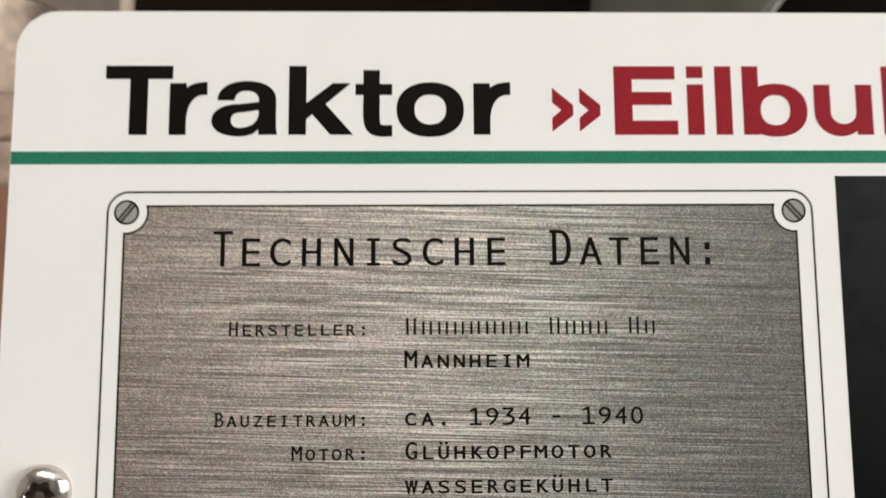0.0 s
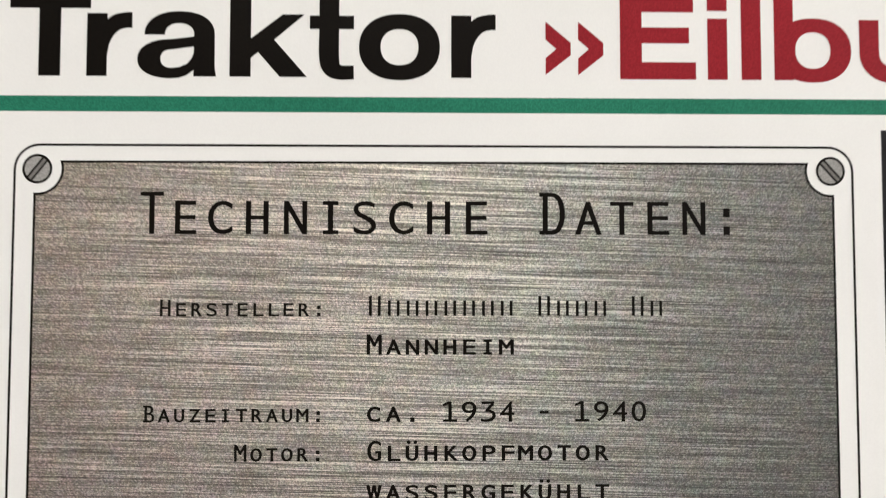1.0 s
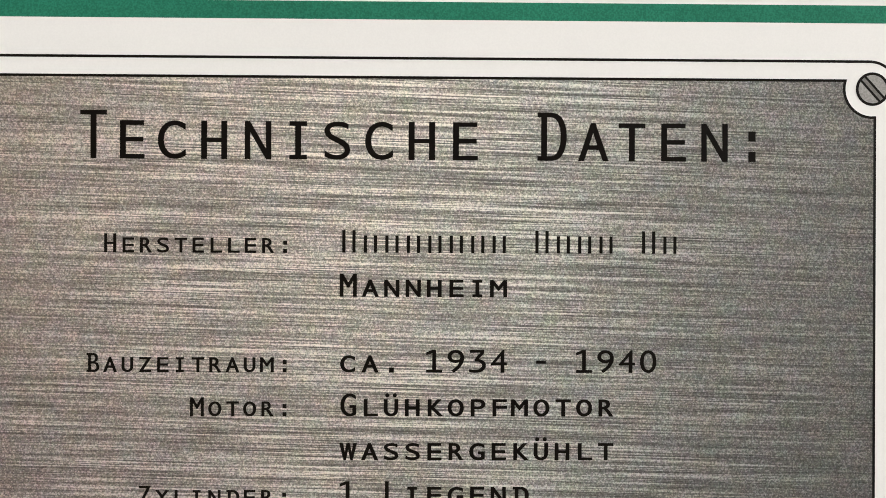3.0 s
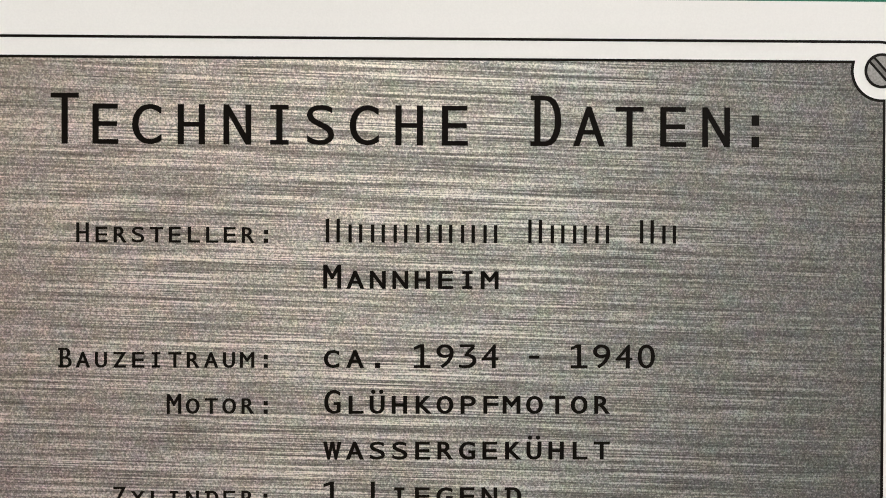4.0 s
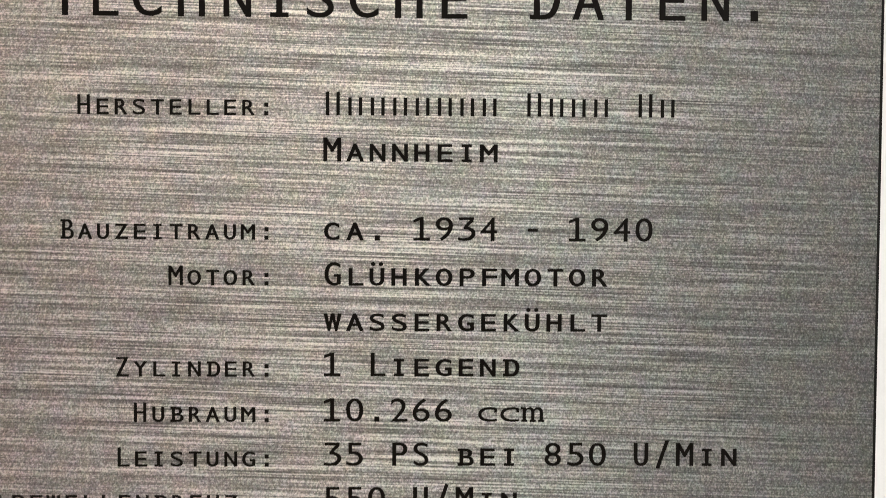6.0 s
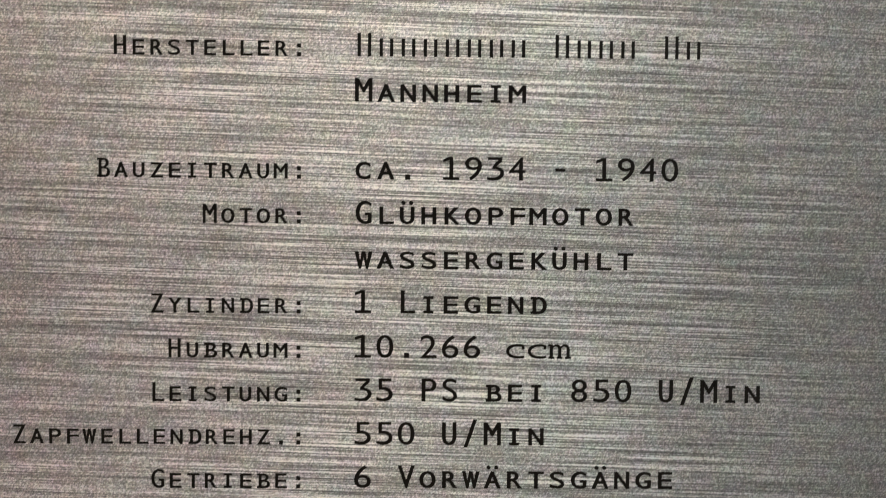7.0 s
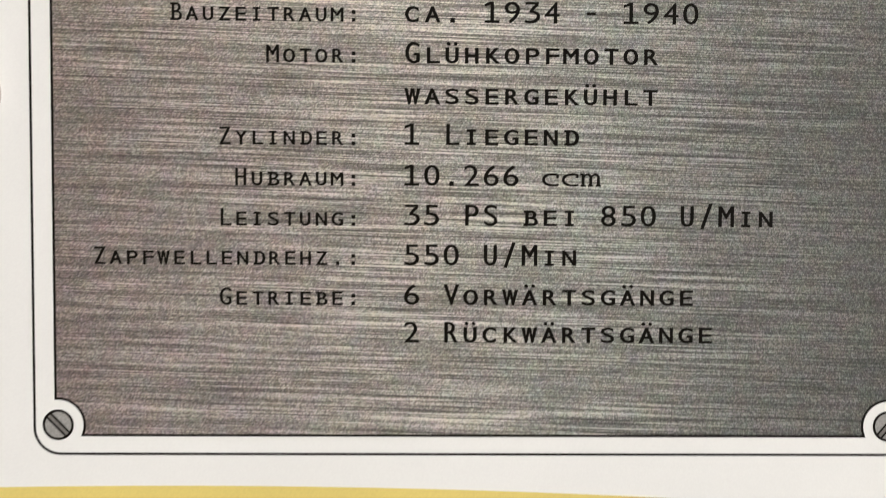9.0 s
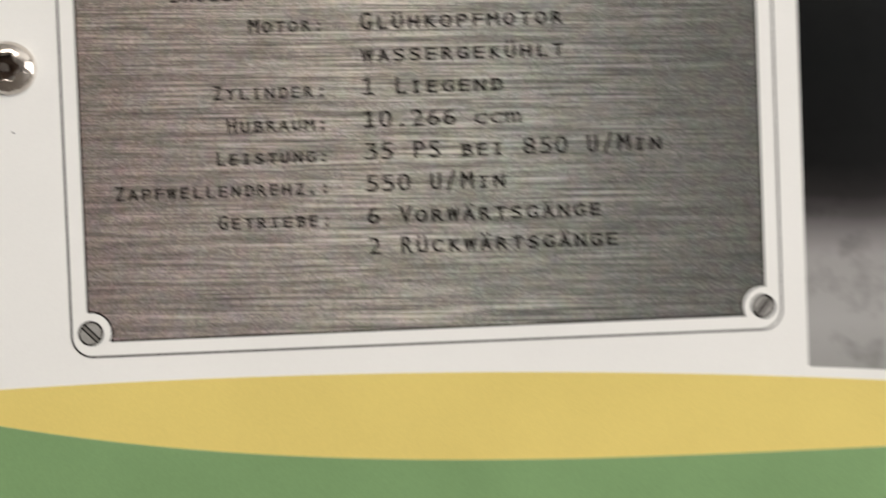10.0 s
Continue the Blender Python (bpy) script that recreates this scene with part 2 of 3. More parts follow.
def glyph(ch):
    """Flat mesh of one character of the built-in font: places, faces, and for each place the outward normals of its two rim edges."""
    if ch not in glyphs:
        curve = bpy.data.curves.new("glyph", "FONT")
        curve.body = ch
        curve.resolution_u = 6
        ob = bpy.data.objects.new("glyph", curve)
        mesh = bpy.data.meshes.new_from_object(ob)
        bm = bmesh.new()
        bm.from_mesh(mesh)
        bmesh.ops.remove_doubles(bm, verts=bm.verts[:], dist=0.0004)
        bm.verts.index_update()
        rims = {v.index: [] for v in bm.verts}
        for e in bm.edges:
            if len(e.link_faces) == 1:
                a, b = (v.co.xy for v in e.verts)
                n = Vector((b.y - a.y, a.x - b.x)).normalized()
                if n.dot((a + b) / 2 - e.link_faces[0].calc_center_median().xy) < 0:
                    n = -n
                for v in e.verts:
                    rims[v.index].append(n)
        glyphs[ch] = ([v.co.xy.copy() for v in bm.verts], [[v.index for v in f.verts] for f in bm.faces], rims)
        bm.free()
        bpy.data.objects.remove(ob)
        bpy.data.meshes.remove(mesh)
        bpy.data.curves.remove(curve)
    return glyphs[ch]


def put_glyph(bm, ch, x0, x1, z0, z1, stem, bar, y, thick=0.000006, mat=0):
    """One character drawn to fill x0..x1, z0..z1 (millimetres), with upright strokes stem wide and level strokes bar wide."""
    places, faces, rims = glyph(ch)
    xs, zs = [p.x for p in places], [p.y for p in places]
    nw, nh = max(xs) - min(xs), max(zs) - min(zs)
    w, h = x1 - x0, z1 - z0
    dx = (stem - STEM * w / nw) / (2 * max(0.2, 1 - STEM / nw)) if nw > 0.11 else 0.0
    dz = (bar - 0.9 * STEM * h / nh) / (2 * max(0.2, 1 - 0.9 * STEM / nh)) if nh > 0.11 else 0.0
    sx, sz = (w - 2 * dx) / nw, (h - 2 * dz) / nh
    rows = ([], [])
    for i, p in enumerate(places):
        q = Vector((x0 + dx + (p.x - min(xs)) * sx, z0 + dz + (p.y - min(zs)) * sz))
        ns = []
        for n in rims[i][:2]:
            m = Vector((n.x * sz, n.y * sx)).normalized()
            ns.append((m, dx * m.x * m.x + dz * m.y * m.y))
        if len(ns) == 2:
            (n1, d1), (n2, d2) = ns
            det = n1.x * n2.y - n1.y * n2.x
            if abs(det) > 0.18:
                s = Vector(((d1 * n2.y - d2 * n1.y) / det, (n1.x * d2 - n2.x * d1) / det))
            else:
                s = (n1 + n2).normalized() * (d1 + d2) / 2 if (n1 + n2).length > 0.1 else Vector((0, 0))
            most = 2.2 * max(abs(dx), abs(dz))
            if s.length > most:
                s *= most / s.length
            q += s
        for k, yy in enumerate((y, y + thick)):
            rows[k].append(bm.verts.new((q.x / 1000, yy, Z0 + q.y / 1000)))
    for f in faces:
        for k in (0, 1):
            try:
                bm.faces.new([rows[k][i] for i in f]).material_index = mat
            except ValueError:
                pass


def put_bar(bm, x0, x1, z0, z1, y, thick=0.000006):
    slab(bm, [(x0, z0), (x1, z0), (x1, z1), (x0, z1)], y, thick)


# share of the pitch that a character fills, and how far its middle stands right of the middle of its cell
WIDE = {"M": 0.80, "W": 0.815, "A": 0.795, "V": 0.80, "Y": 0.77, "K": 0.72, "O": 0.757, "T": 0.72, "U": 0.67, "C": 0.70, "G": 0.733, "I": 0.46, "1": 0.75,
        "-": 0.46, "/": 0.62, "c": 0.845, "m": 0.93, "H": 0.69, "N": 0.71, "L": 0.67, "B": 0.74, "D": 0.755, "E": 0.668, "F": 0.68, "P": 0.68, "R": 0.70,
        "S": 0.68, "Z": 0.735, "0": 0.775, "2": 0.76, "3": 0.77, "4": 0.76, "5": 0.75, "6": 0.77, "8": 0.745, "9": 0.778}
ASIDE = {"C": -0.04, "D": 0.055, "E": 0.017, "F": 0.055, "H": -0.023, "K": 0.054, "L": 0.051, "M": -0.023, "P": 0.04, "R": 0.024, "T": 0.02, "B": 0.021,
         "V": 0.016, "8": -0.03, "m": 0.05, "U": -0.014, "I": -0.015, "1": -0.013, "/": -0.04, "-": -0.024}
INK = -0.00003
OVER = INK - 0.000002


def stroke(bm, points, y, steps=8):
    """A brush stroke of changing width through points (x, z, width) in millimetres, rounded between them."""
    p = [Vector(q) for q in points]
    p = [2 * p[0] - p[1]] + p + [2 * p[-1] - p[-2]]
    run = []
    for a, b, c, d in zip(p, p[1:], p[2:], p[3:]):
        for k in range(steps):
            t = k / steps
            run.append(0.5 * (2 * b + (c - a) * t + (2 * a - 5 * b + 4 * c - d) * t * t + (3 * b - a - 3 * c + d) * t ** 3))
    run.append(p[-2])
    rows = []
    for i, q in enumerate(run):
        way = (run[min(i + 1, len(run) - 1)] - run[max(i - 1, 0)]).xy.normalized()
        side = Vector((-way.y, way.x)) * q.z / 2
        rows.append([bm.verts.new(((q.x + s * side.x) / 1000, y, Z0 + (q.y + s * side.y) / 1000)) for s in (1, -1)])
    for (a, b), (c, d) in zip(rows, rows[1:]):
        bm.faces.new((a, b, d, c))


def write(bm, words, x, z, pitch, cap, low, stem, bar, ends=None):
    """Type of even pitch with small capitals: x is the middle of the first character's cell, capitals stand cap high,
    small capitals low. A tilde before a character makes it a small capital. ends: both sides of each character, where the type is set by eye."""
    small, cell, turn = False, x, 0
    for ch in words:
        if ch == "~":
            small = True
            continue
        high = low if small else cap
        small = False
        if ch != " ":
            plain_ch = {"Ä": "A", "Ü": "U"}.get(ch, ch)
            half = WIDE.get(plain_ch, 0.68) * pitch / 2
            at = cell + ASIDE.get(plain_ch, 0.0) * pitch
            if ends:
                half, at = (ends[turn][1] - ends[turn][0]) / 2, (ends[turn][1] + ends[turn][0]) / 2
                turn += 1
            if ch in "ÄÜ":
                put_glyph(bm, {"Ä": "A", "Ü": "U"}[ch], at - half, at + half, z, z + high, stem, bar, INK)
                for s in (-1, 1):
                    slab(bm, arc(at + s * 0.177 * pitch, z + high + 0.18 * pitch, 0.098 * pitch, 0, 337.5, 15), INK, 0.000006)
            elif ch in "I1":
                put_bar(bm, at - stem / 2, at + stem / 2, z, z + high, INK)
                put_bar(bm, at - half, at - stem / 2, z, z + bar, INK)
                put_bar(bm, at + stem / 2, at + half, z, z + bar, INK)
                if ch == "I":
                    put_bar(bm, at - half, at - stem / 2, z + high - bar, z + high, INK)
                    put_bar(bm, at + stem / 2, at + half, z + high - bar, z + high, INK)
                else:
                    slab(bm, [(at - half, z + high * 0.76), (at - stem / 2, z + high - bar * 1.15), (at - stem / 2, z + high), (at - half, z + high * 0.76 + bar)], INK, 0.000006)
            elif ch in ".:":
                dot = (0.115 if pitch < 5 else 0.09) * pitch
                for s in (0, 1)[: 2 if ch == ":" else 1]:
                    put_bar(bm, at - dot, at + dot, z + s * low * 0.54, z + s * low * 0.54 + 0.245 * pitch, INK)
            elif ch == "3":
                put_bar(bm, at - half * 0.9, at + half * 0.85, z + high - bar, z + high, INK)
                stroke(bm, [(at + half * 0.72, z + high - bar * 0.9, stem * 0.8), (at + half * 0.2, z + high * 0.72, stem * 0.85), (at - half * 0.1, z + high * 0.585, bar)], OVER)
                stroke(bm, [(at - half * 0.35, z + high * 0.555, bar), (at + half * 0.2, z + high * 0.54, bar), (at + half * 0.72, z + high * 0.42, stem), (at + half * 0.78, z + high * 0.26, stem),
                            (at + half * 0.35, z + high * 0.1, stem * 0.9), (at - half * 0.3, z + bar * 0.5, bar), (at - half, z + high * 0.09, bar)], OVER - 0.000002)
            elif ch == "-":
                put_bar(bm, at - half, at + half, z + cap * 0.4, z + cap * 0.4 + bar, INK)
            elif ch == "/":
                slab(bm, [(at - half, z - cap * 0.1), (at - half + stem, z - cap * 0.1), (at + half, z + cap * 1.12), (at + half - stem, z + cap * 1.12)], INK, 0.000006)
            elif ch in "cm":
                x_high = cap * 0.64
                put_glyph(bm, ch, at - half, at + half, z, z + x_high, stem * 0.75, bar * 0.85, INK)
                if ch == "m":
                    for k in (-1, 0, 1):
                        foot = at + k * (half - stem * 0.38)
                        put_bar(bm, foot - stem * 0.62, foot + stem * 0.62, z - 0.01, z + bar * 0.75, OVER)
                    put_bar(bm, at - half - stem * 0.35, at - half + stem * 0.3, z + x_high - bar * 0.75, z + x_high, OVER)
                else:
                    put_bar(bm, at + half * 0.72, at + half * 1.0, z + x_high * 0.62, z + x_high * 0.92, OVER)
            else:
                serif = 0.09 * pitch if ch in "BD" else 0.0
                put_glyph(bm, ch, at - half + serif, at + half, z, z + high, stem, bar, INK)
                if serif:
                    for zz in (z, z + high - bar):
                        put_bar(bm, at - half, at - half + serif, zz, zz + bar, INK)
        cell += pitch


def write_bars(bm, lengths, x, z, pitch, cap, low, stem):
    """Plain bars in place of words: a pair of upright bars for each character."""
    at = x
    for count in lengths:
        for k in range(count):
            half = 0.31 * pitch
            for s in (-1, 1):
                put_bar(bm, at + s * (half - stem / 2) - stem / 2, at + s * (half - stem / 2) + stem / 2, z, z + (cap if k == 0 else low), INK)
            at += pitch
        at += pitch


# ---------------------------------------------------------------- the hall
def hall():
    x0, x1, y0, y1, top = -3.5, 3.0, -4.0, 2.6, 3.2
    tagged(part("floor", box(bmesh.new(), x0, x1, y0, y1, -0.12, 0), floor_mat), "worn grey concrete floor of the hall", "floor", kind="structure")
    tagged(part("ceiling", box(bmesh.new(), x0, x1, y0, y1, top, top + 0.15), ceiling_mat), "plain white ceiling over the hall", "ceiling", kind="structure")
    tagged(part("wall_north", box(bmesh.new(), x0, x1, y1, y1 + 0.2, 0, top), plaster), "rough beige plastered wall behind the exhibits", "wall", kind="structure")
    # never in view: added as a dark side for the board to reflect
    tagged(part("wall_south", box(bmesh.new(), x0, x1, y0 - 0.2, y0, 0, top), unseen_dark_wall), "unseen dark grey wall, added to keep reflections low", "wall", kind="structure")
    tagged(part("wall_west", box(bmesh.new(), x0 - 0.2, x0, y0 - 0.2, y1 + 0.2, 0, top), white_wall), "plain white painted wall", "wall", kind="structure")
    bm = bmesh.new()
    wy0, wy1, wz0, wz1 = -2.43, 0.27, 0.55, 2.65
    for a, b, c, d in ((y0 - 0.2, wy0, 0, top), (wy1, y1 + 0.2, 0, top), (wy0, wy1, 0, wz0), (wy0, wy1, wz1, top)):
        box(bm, x1, x1 + 0.2, a, b, c, d)
    tagged(part("wall_east", bm, white_wall), "plain white painted wall with a window opening", "wall", kind="structure")
    bm = bmesh.new()
    for a, b, c, d in ((wy0, wy0 + 0.05, wz0, wz1), (wy1 - 0.05, wy1, wz0, wz1), (wy0 + 0.05, wy1 - 0.05, wz0, wz0 + 0.05), (wy0 + 0.05, wy1 - 0.05, wz1 - 0.05, wz1), (-1.105, -1.055, wz0 + 0.05, wz1 - 0.05)):
        box(bm, x1 + 0.02, x1 + 0.08, a, b, c, d, 0.004)
    tagged(part("window_1", bm, edge_white), "white window frame with two lights", "window", kind="structure")
    tagged(part("backdrop", box(bmesh.new(), x1 + 0.6, x1 + 0.62, -3.9, 1.8, 0, 3.1), day_glow), "bright overcast daylight outside the window", "backdrop", kind="structure")
    panelling = tagged(part("wainscot", box(bmesh.new(), x0, x1, y1 - 0.02, y1 - 0.003, 0, 1.70), wood), "reddish-brown boarded lower part of the wall", "panelling", kind="structure")
    for k in range(14):
        board = x0 + 0.005 + k * 0.464
        part("board", box(bmesh.new(), board, board + 0.455, y1 - 0.045, y1 - 0.021, 0.0, 1.70, 0.005), wood, panelling)
    part("rail", box(bmesh.new(), x0, x1, y1 - 0.04, y1 - 0.002, 1.702, 1.865, 0.012), rail_brown, panelling, "worn taupe-brown lower rail")
    part("rail", box(bmesh.new(), x0, x1, y1 - 0.05, y1 - 0.002, 1.867, 2.035, 0.02), rail_brown, panelling, "worn taupe-brown moulded rail")
    part("rail", box(bmesh.new(), x0, x1, y1 - 0.035, y1 - 0.002, 2.037, 2.15, 0.015), rail_paint, panelling, "beige-brown upper rail")
    # the second fixture is made up to go with the added rear lamp
    for x, y in ((-0.1, -2.0), (-1.7, 0.9)):
        lamp = tagged(new("ceiling_light"), "flat white ceiling light with a lit diffuser", "lamp", "ceiling lights")
        lamp.location = (x, y, top)
        bm = bmesh.new()
        for a, b, c, d in ((-1.06, 1.06, 0.43, 0.46), (-1.06, 1.06, -0.46, -0.43), (-1.06, -1.03, -0.43, 0.43), (1.03, 1.06, -0.43, 0.43)):
            box(bm, a, b, c, d, -0.07, 0, 0.004)
        part("frame", bm, edge_white, lamp)
        part("diffuser", box(bmesh.new(), -1.029, 1.029, -0.429, 0.429, -0.055, -0.045), lamp_glow, lamp)


hall()


def wheel(parent, x, z, r, wide):
    """A tyre with lugs and a dished rim, its axle along y."""
    bm = bmesh.new()
    prof = [(0.58, -0.36), (0.70, -0.5), (0.90, -0.5), (0.98, -0.38), (1.0, 0), (0.98, 0.38), (0.90, 0.5), (0.70, 0.5), (0.58, 0.36)]
    rings = [[bm.verts.new((x + r * q * math.cos(a), 1.9 + wide * s, z + r * q * math.sin(a))) for q, s in prof] for a in (2 * math.pi * k / 48 for k in range(48))]
    for i in range(48):
        for j in range(len(prof)):
            bm.faces.new((rings[i][j], rings[(i + 1) % 48][j], rings[(i + 1) % 48][(j + 1) % len(prof)], rings[i][(j + 1) % len(prof)]))
    for k in range(24):
        a = 2 * math.pi * k / 24
        made = bmesh.ops.create_cube(bm, size=1)["verts"]
        m = pose(x, 1.9, z) @ Matrix.Rotation(-a, 4, "Y") @ pose(r * 1.0, wide * 0.22 * (1 if k % 2 else -1), 0, 25 if k % 2 else -25) @ Matrix.Diagonal((r * 0.07, wide * 0.5, r * 0.06, 1))
        for v in made:
            v.co = m @ v.co
    bmesh.ops.recalc_face_normals(bm, faces=bm.faces[:])
    tyre = part("tyre", bm, rubber, parent)
    bm = bmesh.new()
    bmesh.ops.create_cone(bm, cap_ends=True, segments=40, radius1=r * 0.6, radius2=r * 0.45, depth=wide * 0.5, matrix=pose(x, 1.9, z, 90))
    part("rim", bm, olive_paint, tyre)


def tractor():
    t = tagged(new("tractor"), "old black tractor with grey-olive sheet metal behind the board", "tractor")
    bm = bmesh.new()
    box(bm, -0.66, 2.3, 1.65, 2.25, 0.62, 1.55, 0.05)
    box(bm, -0.72, 2.3, 1.66, 2.46, 1.60, 2.75, 0.03)
    part("body", bm, black_paint, t)
    # a sheet-metal housing, bowed out of the body towards its slanting edge
    bm = bmesh.new()
    columns = []
    for k in range(17):
        u = k / 16
        low, high = 0.36 + 0.12 * u, 0.44 + 0.78 * u
        bow = 1.38 + 0.28 * (1 - u) ** 2
        columns.append([[bm.verts.new((low + (high - low) * v, y, 1.55 + 0.95 * v)) for v in (0, 0.33, 0.67, 1)] for y in (bow, 1.72)])
    for (a, a2), (b, b2) in zip(columns, columns[1:]):
        for j in range(3):
            bm.faces.new((a[j], b[j], b[j + 1], a[j + 1])).smooth = True
            bm.faces.new((a2[j], a2[j + 1], b2[j + 1], b2[j])).smooth = True
        for j in (0, 3):
            bm.faces.new((a[j], b[j], b2[j], a2[j]))
    for a, a2 in (columns[0], columns[-1]):
        for j in range(3):
            bm.faces.new((a[j], a[j + 1], a2[j + 1], a2[j]))
    bmesh.ops.recalc_face_normals(bm, faces=bm.faces[:])
    rolled = bmesh.new()
    ends = (Vector((0.487, 1.386, 1.55)), Vector((1.227, 1.386, 2.5)))
    way = ends[1] - ends[0]
    bmesh.ops.create_cone(rolled, cap_ends=True, segments=16, radius1=0.006, radius2=0.006, depth=way.length,
                          matrix=Matrix.Translation((ends[0] + ends[1]) / 2) @ way.to_track_quat("Z", "Y").to_matrix().to_4x4())
    guard = bmesh.new()
    for y in (2.44, 2.48):
        guard.faces.new([guard.verts.new((x, y, z)) for x, z in ((-1.0, 1.2), (-0.67, 1.2), (-0.67, 2.44), (-1.47, 2.44), (-1.47, 2.378), (-1.19, 2.257), (-1.05, 2.0))])
    bmesh.ops.bridge_loops(guard, edges=guard.edges[:])
    bmesh.ops.recalc_face_normals(guard, faces=guard.faces[:])
    part("mudguard", guard, grey_brown, t, "worn grey-brown mudguard")
    cover = part("cover", bm, olive_paint, t, "grey-olive sheet-metal cover")
    part("rolled_edge", rolled, pale_edge, cover, "pale rolled edge")
    wheel(t, -0.1, 0.62, 0.62, 0.34)
    wheel(t, 1.9, 0.44, 0.44, 0.26)


tractor()


def pole():
    p = tagged(new("steel_pole"), "pale painted steel pole on a round foot", "pole")
    bm = bmesh.new()
    bmesh.ops.create_cone(bm, cap_ends=True, segments=24, radius1=0.034, radius2=0.034, depth=2.78, matrix=pose(-0.804, 1.9, 1.41))
    part("shaft", bm, pale_pole, p)
    bm = bmesh.new()
    bmesh.ops.create_cone(bm, cap_ends=True, segments=32, radius1=0.14, radius2=0.12, depth=0.03, matrix=pose(-0.804, 1.9, 0.0152))
    part("foot", bm, pale_pole, p)


pole()

# ---------------------------------------------------------------- the board and its stand
LEFT, RIGHT, TOP, BOTTOM = -95.6, 201.4, 44.05, -161.0


def stand():
    s = tagged(new("sign_stand"), "dark grey steel stand carrying the white board", "stand")
    part("post", box(bmesh.new(), 0.03, 0.08, 0.0092, 0.0592, 0.012, Z0 + 0.02, 0.004), dark_steel, s)
    part("mounting_plate", box(bmesh.new(), -0.06, 0.17, 0.0032, 0.009, Z0 - 0.13, Z0 + 0.02, 0.002), dark_steel, s)
    part("base", box(bmesh.new(), -0.15, 0.26, -0.1, 0.25, 0, 0.0118, 0.003), dark_steel, s)


stand()


def yellow_edge(x):
    return -123.02 - 0.0003 * (x + 50) ** 2


def sage_edge(x):
    u = 80 - x
    return -143.7 + 0.00006 * u * u + 2.2e-6 * u ** 3 if u > 0 else -143.7 + 0.00006 * u * u


def board_bottom(x, inset=0.3):
    """The lower rim of the board, with its rounded corners."""
    r = 8.8
    d = min(x - LEFT, RIGHT - x)
    return BOTTOM + inset + (r - math.sqrt(max(0, r * r - (r - d) ** 2)) if d < r else 0)


sign = tagged(new("information_board"), "white printed information board about an old tractor", "sign")


def board():
    bm = bmesh.new()
    slab(bm, rounded(LEFT, RIGHT, BOTTOM, TOP, 8.8, 14), 0.0, 0.003)
    rim = [e for e in bm.edges if all(abs(v.co.y) < 1e-6 for v in e.verts)]
    bmesh.ops.bevel(bm, geom=rim, offset=0.00025, segments=2, affect="EDGES")
    part("panel", bm, white_print, sign)

    part("stripe", slab(bmesh.new(), [(LEFT + 0.05, 10.3), (RIGHT - 0.05, 10.3), (RIGHT - 0.05, 13.1), (LEFT + 0.05, 13.1)], -0.000012, 0.00001), green_ink, sign, "dark green printed stripe")
    xs = [LEFT + 0.06 + (RIGHT - LEFT - 0.12) * k / 90 for k in range(91)]
    part("wave", slab(bmesh.new(), [(x, sage_edge(x) + 0.02) for x in xs] + [(x, yellow_edge(x)) for x in xs[::-1]], -0.000012, 0.00001), yellow_ink, sign, "muted yellow printed wave")
    part("wave", slab(bmesh.new(), [(x, board_bottom(x)) for x in xs] + [(x, sage_edge(x)) for x in xs[::-1]], -0.000012, 0.00001), sage_ink, sign, "sage green printed wave")
    # the photograph ends along the sweep of the wave
    sweep = [80.15 + 111.85 * k / 30 for k in range(31)]
    part("photo", slab(bmesh.new(), [(x, yellow_edge(x) + 2.25) for x in sweep] + [(192, 7.5), (80.15, 7.5)], -0.000012, 0.00001), photo_mat, sign, "dark printed photograph over a pale floor")
    part("speck", slab(bmesh.new(), [(-85.2, -70.2), (-84.7, -70.6), (-84.65, -70.35), (-85.05, -70.0)], -0.000012, 0.00001), black_ink, sign, "tiny dark scratch")


board()


def ring(bm, x, z, rx, rz, ix, iz, y, turns=56, half=None):
    """An oval ring; half: the angle from which it runs half round, if it is open."""
    rows = []
    for k in range(turns + 1):
        a = 2 * math.pi * k / turns if half is None else radians(half) + math.pi * k / turns
        c, d = (math.copysign(abs(f) ** 0.9, f) for f in (math.cos(a), math.sin(a)))
        rows.append([bm.verts.new(((x + p * c) / 1000, y, Z0 + (z + q * d) / 1000)) for p, q in ((rx, rz), (ix, iz))])
    for (a, b), (c, d) in zip(rows, rows[1:]):
        bm.faces.new((a, c, d, b))


BASE, CAP, LOWER = 16.67, 31.86, 28.03


def letter_r(bm, x):
    put_bar(bm, x, x + 3.6, BASE, LOWER, INK)
    stroke(bm, [(x + 2.4, 20.5, 2.4), (x + 2.8, 23.0, 2.6), (x + 3.75, 25.0, 2.8), (x + 5.2, 26.35, 2.9), (x + 6.9, 26.8, 2.85), (x + 8.0, 26.82, 2.85)], OVER)


